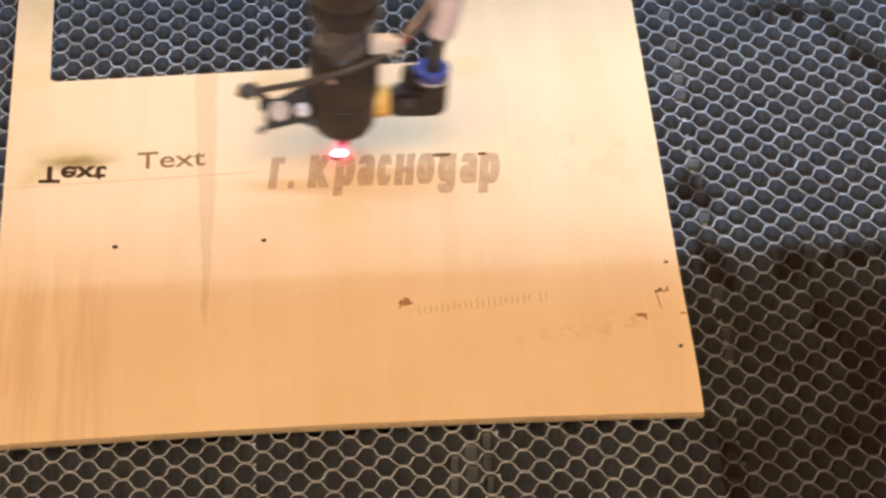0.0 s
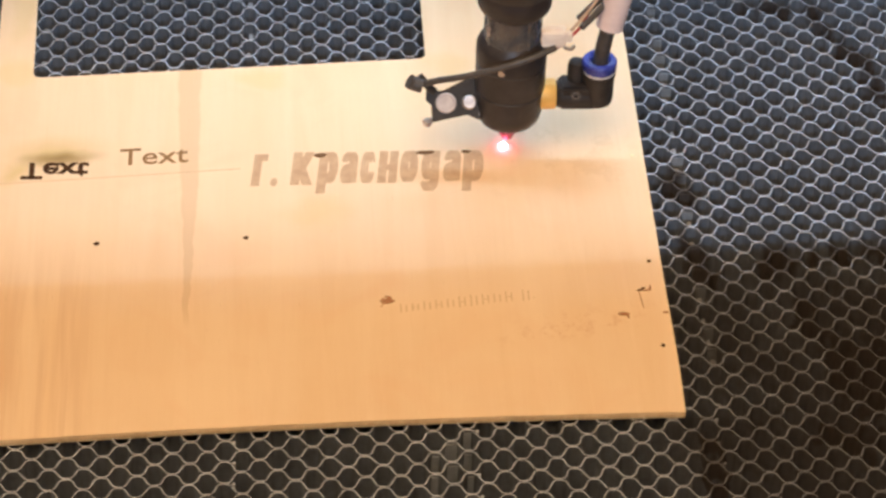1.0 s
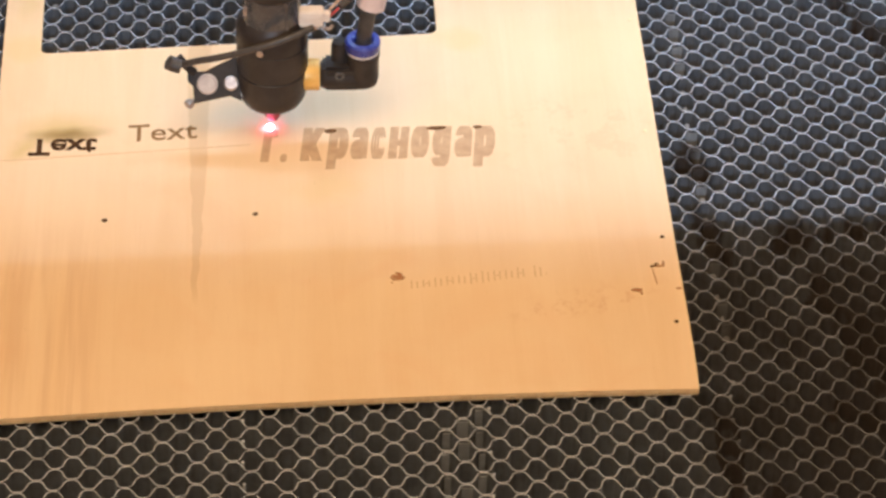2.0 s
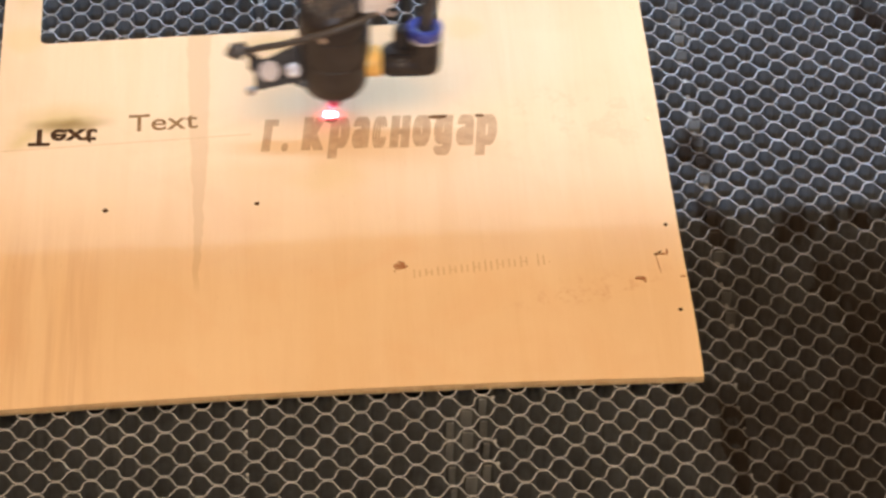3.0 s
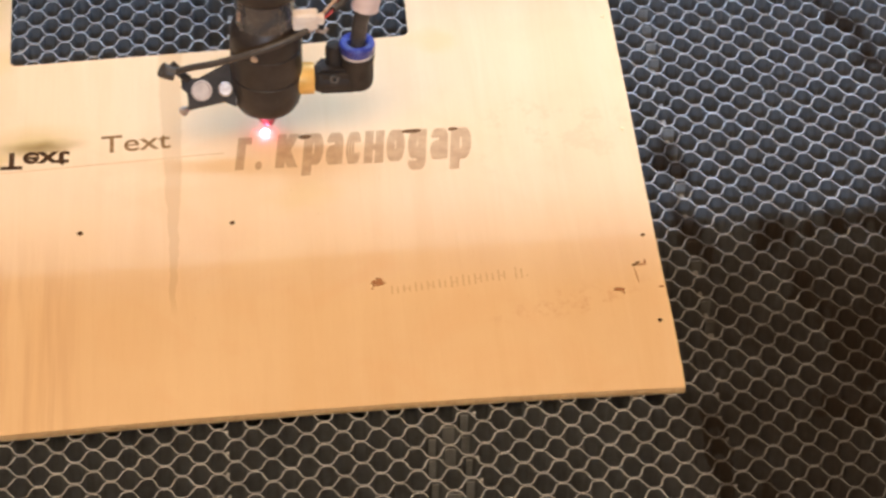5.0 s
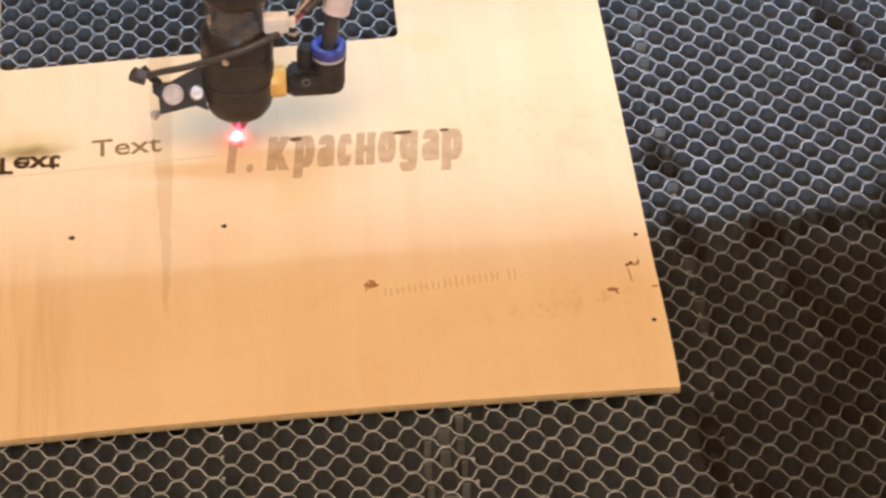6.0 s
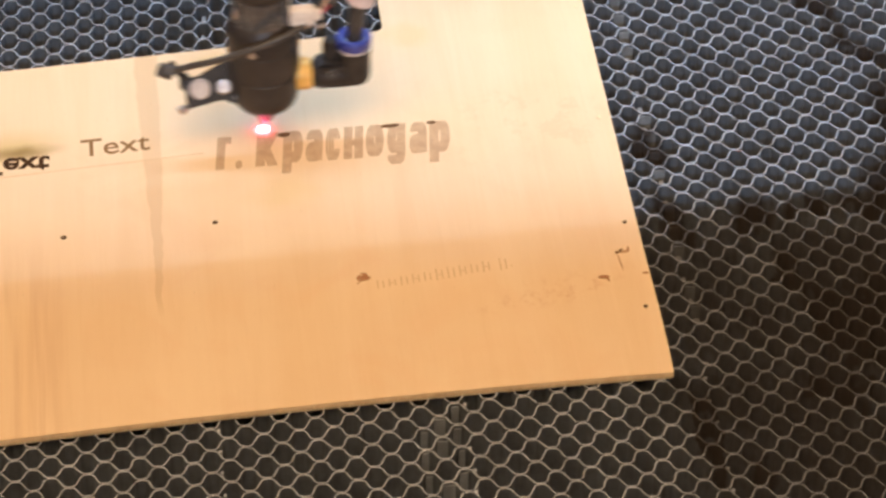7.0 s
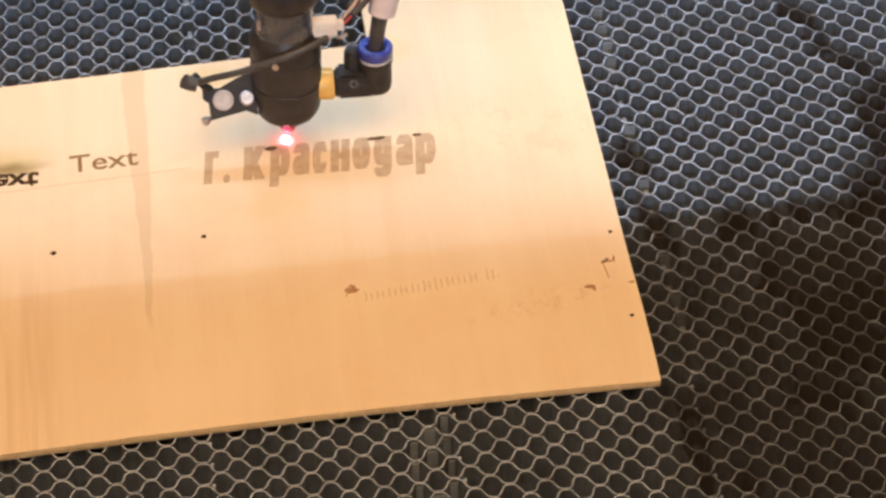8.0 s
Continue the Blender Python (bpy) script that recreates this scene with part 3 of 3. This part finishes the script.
def build_head():
    """The origin is the focus on the board; z runs up the lens tube."""
    head = tagged(empty("engraving_laser"), "black engraving laser with blue-collared air fitting and red dot pointer", "laser")
    ax = turned(0.0012, 0.001, 0)
    part("nozzle_tip", lathe([(0, 0.0042), (0.0016, 0.0042), (0.0021, 0.0047), (0.0046, 0.0098), (0.0050, 0.0125), (0, 0.0125)], ax, 32), NOZZLE, head, "small nozzle tip, the spot's red glow in its colour", True)
    part("nozzle_cap", lathe([(0, 0.0112), (0.0046, 0.0112), (0.0056, 0.0115), (0.0088, 0.0130), (0.0112, 0.0150), (0.0126, 0.0174), (0.0133, 0.0205), (0.0134, 0.0230), (0.0134, 0.0296), (0.0130, 0.0300), (0, 0.0300)], ax), BLACK_ANODISED, head, "", True)
    part("lens_holder", lathe([(0, 0.0300), (0.0129, 0.0300), (0.0129, 0.0306), (0.0136, 0.0309), (0.0137, 0.0330), (0.0137, 0.0425), (0.0133, 0.0428), (0.0133, 0.0434), (0.0137, 0.0437), (0.0137, 0.0505), (0.0130, 0.0522), (0.0112, 0.0545), (0, 0.0545)], ax), BLACK_ANODISED, head, "", True)
    part("lens_tube", lathe([(0, 0.0535), (0.0112, 0.0535), (0.0112, 0.0700), (0, 0.0700)], ax), BLACK_GLOSSY, head, "polished black lens tube", True)
    part("collar", lathe([(0, 0.0665), (0.0110, 0.0665), (0.0136, 0.0690), (0.0142, 0.0705), (0.0142, 0.0765), (0.0139, 0.0770), (0.0139, 0.0778), (0.0142, 0.0783), (0.0142, 0.0900), (0.0125, 0.0915), (0, 0.0915)], ax), BLACK_ANODISED, head, "", True)
    part("upper_tube", lathe([(0, 0.0910), (0.0118, 0.0910), (0.0118, 0.150), (0, 0.150)], ax), BLACK_ANODISED, head, "", True)
    part("carriage_plate", block(-0.030, 0.032, 0.012, 0.018, 0.108, 0.160, 0.001), CABINET, head)
    for a in (215, 300):
        c, s = math.cos(radians(a)), math.sin(radians(a))
        part("tube_rib", lathe([(0, 0.0542), (0.0011, 0.0542), (0.0011, 0.0668), (0, 0.0668)], turned(0.0012 + 0.0107 * c, 0.001 + 0.0107 * s, 0), 12), BLACK_GLOSSY, head, "", True)
    # steel disc put in the place of a highlight on the holder
    part("glint_disc", lathe([(0, 0), (0.0013, 0), (0.0013, 0.0008), (0, 0.0008)], turned(-0.0034, -0.0118, 0.0455, 90, 0, -18), 16), STEEL, head, "small steel disc standing for a glint on the holder", True)
    part("tube_clip", block(-0.0096, -0.0082, -0.0074, -0.0058, 0.0595, 0.0640, 0.0003), STEEL, head)

    # air fitting: brass band, elbow, swivel, collar
    z = 0.0258
    along = turned(0, 0.001, z, 0, 90, 0)
    fitting = part("air_fitting", lathe([(0, 0.0195), (0.0046, 0.0195), (0.0052, 0.0200), (0.0056, 0.0215), (0.0056, 0.0330), (0.0050, 0.0350), (0, 0.0350)], along, 40), BLACK_PLASTIC, head, "black plastic push-in elbow fitting", True)
    part("brass_band", lathe([(0, 0.0128), (0.0058, 0.0128), (0.0062, 0.0133), (0.0062, 0.0187), (0.0058, 0.0193), (0, 0.0193)], along, 40), BRASS, fitting, "yellow brass band of the fitting", True)
    up = turned(0.0358, 0.001, z)
    part("elbow_riser", lathe([(0, -0.0044), (0.0044, -0.0042), (0.0058, -0.0030), (0.0062, -0.0008), (0.0062, 0.0085), (0.0066, 0.0095), (0.0066, 0.0112), (0, 0.0112)], up, 40), BLACK_PLASTIC, fitting, "", True)
    part("white_ring", lathe([(0, 0.0112), (0.0062, 0.0112), (0.0062, 0.0122), (0, 0.0122)], up, 40), WHITE_PLASTIC, fitting, "thin white ring under the blue collar", True)
    part("collar_ring", lathe([(0.0034, 0.0122), (0.0062, 0.0122), (0.0067, 0.0128), (0.0068, 0.0160), (0.0062, 0.0168), (0.0046, 0.0169), (0.0036, 0.0160), (0.0034, 0.0122)], up, 44), BLUE, fitting, "blue release collar", True)
    part("valve_knob", lathe([(0, 0.0), (0.0035, 0.0), (0.0035, 0.0100), (0.0030, 0.0122), (0.0016, 0.0132), (0, 0.0132)], turned(0.0272, 0.003, z + 0.002), 24), BLACK_PLASTIC, fitting, "", True)
    part("elbow_body", block(0.0205, 0.0352, -0.0040, 0.0060, z - 0.0048, z + 0.0062, 0.0012), BLACK_PLASTIC, fitting)
    part("socket_screw", lathe([(0.0009, 0.0), (0.0019, 0.0), (0.0019, 0.0008), (0.0010, 0.0008), (0.0009, 0.0)], turned(0.0268, -0.0040, z + 0.0030, 90, 0, 0), 20), BLACK_GLOSSY, fitting, "", True)
    part("air_hose", hose([(0.0358, 0.001, z + 0.010), (0.0366, 0.001, z + 0.022), (0.0386, 0.002, z + 0.034), (0.0410, 0.004, z + 0.050)], 0.0030), CABLE, head, "dark air hose", True)
    part("hose_sleeve", hose([(0.0386, 0.0025, z + 0.0310), (0.0412, 0.0042, z + 0.043), (0.0440, 0.006, z + 0.058), (0.0500, 0.010, z + 0.100)], 0.0054, 20), PINK_SLEEVE, head, "translucent pinkish silicone sleeve", True)

    # red dot pointer on its bracket
    face = turned(-0.0228, -0.0035, 0.0243, 50, 0, 0) @ pose(0, 0, 0, 0, 0, 9)
    def on_face(bm):
        bmesh.ops.transform(bm, matrix=face, verts=bm.verts)
        return bm
    plate = [(-0.0070, -0.0058), (0.0070, -0.0052), (0.0110, -0.0078), (0.0122, 0.0020), (0.0118, 0.0092), (0.0060, 0.0078), (-0.0010, 0.0056), (-0.0076, 0.0066), (-0.0082, 0.0030), (-0.0064, 0.0008)]
    bracket = part("pointer_bracket", on_face(prism([plate], -0.004, 0.0)), BLACK_PLASTIC, head, "black bracket of the red dot pointer")
    part("pointer_lens", on_face(lathe([(0, -0.001), (0.0040, -0.001), (0.0040, 0.0010), (0.0034, 0.0014), (0.0030, 0.0008), (0, 0.0008)], turned(-0.0008, 0.0006, 0), 28)), LENS, bracket, "round pale pointer lens", True)
    part("clamp_screw", on_face(lathe([(0, 0), (0.0029, 0), (0.0029, 0.0012), (0.0023, 0.0018), (0.0010, 0.0018), (0.0010, 0.0010), (0, 0.0010)], turned(0.0082, -0.0006, 0), 24)), STEEL, bracket, "steel clamp screw", True)
    part("clamp_tab", on_face(block(0.0085, 0.0128, -0.0062, 0.0054, -0.003, -0.0006, 0.0004)), STEEL, bracket, "bent steel clamp tab")
    part("thumb_screw", on_face(lathe([(0, 0), (0.0015, 0), (0.0018, 0.0006), (0.0018, 0.0022), (0.0012, 0.0026), (0, 0.0026)], turned(-0.0080, -0.0050, -0.003) @ pose(0, 0, 0, 0, -70, 30), 20)), STEEL, bracket, "small chrome thumb screw", True)
    part("thumb_screw", on_face(lathe([(0, 0), (0.0010, 0), (0.0010, 0.0042), (0, 0.0042)], turned(-0.0062, -0.0044, -0.003) @ pose(0, 0, 0, 0, -60, 30), 12)), STEEL, bracket, "", True)
    part("pointer_cable", hose([(-0.0362, -0.0060, 0.0360), (-0.0325, -0.0070, 0.0372), (-0.0270, -0.0100, 0.0410), (-0.0167, -0.0142, 0.0462), (0.0, -0.0168, 0.0535), (0.0090, -0.0152, 0.0562), (0.0165, -0.0110, 0.0570)], 0.0013), CABLE, head, "black sheathed pointer cable", True)
    part("cable_end", hose([(-0.0384, -0.0060, 0.0376), (-0.0368, -0.0060, 0.0366), (-0.0335, -0.0064, 0.0356)], 0.0029, 14), CABLE, head, "dark cable end plug", True)
    part("bracket_ear", hose([(-0.0345, -0.0040, 0.0385), (-0.0312, -0.0050, 0.0345), (-0.0285, -0.0050, 0.0318)], 0.0016, 10), BLACK_PLASTIC, head, "", True)
    # plug and leads
    plug = part("plug", block(0.0112, 0.0205, -0.0110, -0.0060, 0.0570, 0.0640, 0.0005), WHITE_PLASTIC, head, "white wire plug")
    part("plug_latch", block(0.0206, 0.0230, -0.0100, -0.0070, 0.0585, 0.0625, 0.0004), WHITE_PLASTIC, plug)
    part("plug_pin", hose([(0.0200, -0.0112, 0.0572), (0.0225, -0.0108, 0.0562), (0.0240, -0.0095, 0.0568)], 0.0007, 8), STEEL, plug)
    part("lead", hose([(0.0158, -0.0110, 0.0555), (0.0190, -0.0095, 0.0572), (0.0225, -0.0060, 0.0610), (0.0290, 0.0, 0.0650), (0.0360, 0.008, 0.070)], 0.0006, 8), TAN_WIRE, head, "", True)
    part("lead", hose([(0.0155, -0.0105, 0.0550), (0.0200, -0.0075, 0.0575), (0.0262, -0.0030, 0.0600), (0.0310, 0.004, 0.0640), (0.0370, 0.012, 0.071)], 0.0006, 8), RED_WIRE, head, "", True)
    part("lead_sleeve", hose([(0.0262, 0.0000, 0.0625), (0.0330, 0.0050, 0.0665), (0.0420, 0.012, 0.0730)], 0.0014, 10), CABLE, head, "", True)
    part("lead_sleeve", hose([(0.0268, -0.0060, 0.0628), (0.0330, 0.0000, 0.0655), (0.0400, 0.008, 0.0690)], 0.0013, 10), CABLE, head, "", True)
    # burning spot
    part("laser_spot", lathe([(0, 0.0003), (0.0012, 0.0004), (0.0015, 0.0009), (0.0011, 0.0015), (0, 0.0017)], None, 24), SPOT, head, "white-hot pink laser spot on the wood", True)
    return head


build_room()
build_machine()
build_board()
HEAD = build_head()
build_bed()


# ---------------------------------------------------------------- what moves
SWEEP = [
    (0.000, -0.1268, 0.1501),
    (0.100, -0.0973, 0.1510),
    (0.200, -0.0662, 0.1520),
    (0.300, -0.0596, 0.1522),
    (0.400, -0.0892, 0.1513),
    (0.500, -0.1195, 0.1504),
    (0.600, -0.1486, 0.1496),
    (0.700, -0.1418, 0.1498),
    (0.800, -0.1116, 0.1508),
    (0.900, -0.0809, 0.1517),
    (1.000, -0.0552, 0.1525),
    (1.100, -0.0754, 0.1519),
    (1.200, -0.1071, 0.1510),
    (1.300, -0.1372, 0.1501),
    (1.400, -0.1506, 0.1497),
    (1.500, -0.1254, 0.1505),
    (1.600, -0.1350, 0.1502),
    (1.700, -0.1505, 0.1498),
    (1.800, -0.1269, 0.1505),
    (1.900, -0.1333, 0.1504),
    (2.000, -0.1514, 0.1499),
    (2.100, -0.1283, 0.1506),
    (2.150, -0.1212, 0.1508),
    (2.200, -0.1304, 0.1505),
    (2.300, -0.1500, 0.1500),
    (2.400, -0.1279, 0.1507),
    (2.450, -0.1212, 0.1509),
    (2.500, -0.1279, 0.1507),
    (2.600, -0.1500, 0.1501),
    (2.700, -0.1279, 0.1507),
    (2.750, -0.1212, 0.1510),
    (2.800, -0.1279, 0.1508),
    (2.900, -0.1500, 0.1501),
    (3.000, -0.1279, 0.1508),
    (3.050, -0.1212, 0.1510),
    (3.100, -0.1279, 0.1508),
    (3.200, -0.1500, 0.1502),
    (3.300, -0.1350, 0.1507),
    (3.400, -0.1242, 0.1510),
    (3.500, -0.1494, 0.1503),
    (3.600, -0.1377, 0.1507),
    (3.700, -0.1239, 0.1511),
    (3.800, -0.1486, 0.1504),
    (3.900, -0.1399, 0.1507),
    (4.000, -0.1235, 0.1512),
    (4.100, -0.1466, 0.1505),
    (4.150, -0.1512, 0.1504),
    (4.200, -0.1419, 0.1507),
    (4.300, -0.1225, 0.1513),
    (4.400, -0.1461, 0.1506),
    (4.450, -0.1512, 0.1505),
    (4.500, -0.1440, 0.1507),
    (4.600, -0.1227, 0.1514),
    (4.700, -0.1440, 0.1508),
    (4.800, -0.1338, 0.1511),
    (4.900, -0.1225, 0.1515),
    (5.000, -0.1431, 0.1509),
    (5.100, -0.1389, 0.1510),
    (5.200, -0.1225, 0.1515),
    (5.300, -0.1366, 0.1511),
    (5.400, -0.1451, 0.1509),
    (5.500, -0.1237, 0.1516),
    (5.550, -0.1212, 0.1517),
    (5.600, -0.1315, 0.1514),
    (5.700, -0.1486, 0.1509),
    (5.800, -0.1261, 0.1516),
    (5.900, -0.1329, 0.1514),
    (6.000, -0.1504, 0.1509),
    (6.100, -0.1275, 0.1516),
    (6.150, -0.1212, 0.1518),
    (6.200, -0.1294, 0.1516),
    (6.300, -0.1507, 0.1510),
    (6.400, -0.1300, 0.1516),
    (6.450, -0.1212, 0.1519),
    (6.500, -0.1274, 0.1517),
    (6.600, -0.1503, 0.1510),
    (6.700, -0.1317, 0.1516),
    (6.800, -0.1243, 0.1519),
    (6.900, -0.1494, 0.1511),
    (7.000, -0.1354, 0.1516),
    (7.100, -0.1243, 0.1519),
    (7.200, -0.1488, 0.1512),
    (7.300, -0.1386, 0.1516),
    (7.400, -0.1218, 0.1521),
    (7.500, -0.1467, 0.1514),
    (7.550, -0.1512, 0.1513),
    (7.600, -0.1422, 0.1515),
    (7.700, -0.1211, 0.1522),
    (7.800, -0.1443, 0.1515),
    (7.850, -0.1512, 0.1513),
    (7.900, -0.1439, 0.1516),
    (7.967, -0.1218, 0.1522),
    (8.000, -0.1215, 0.1523),
]


def motions():
    walk(HEAD, [(t, pose(x, y, TOP)) for t, x, y in SWEEP])


motions()
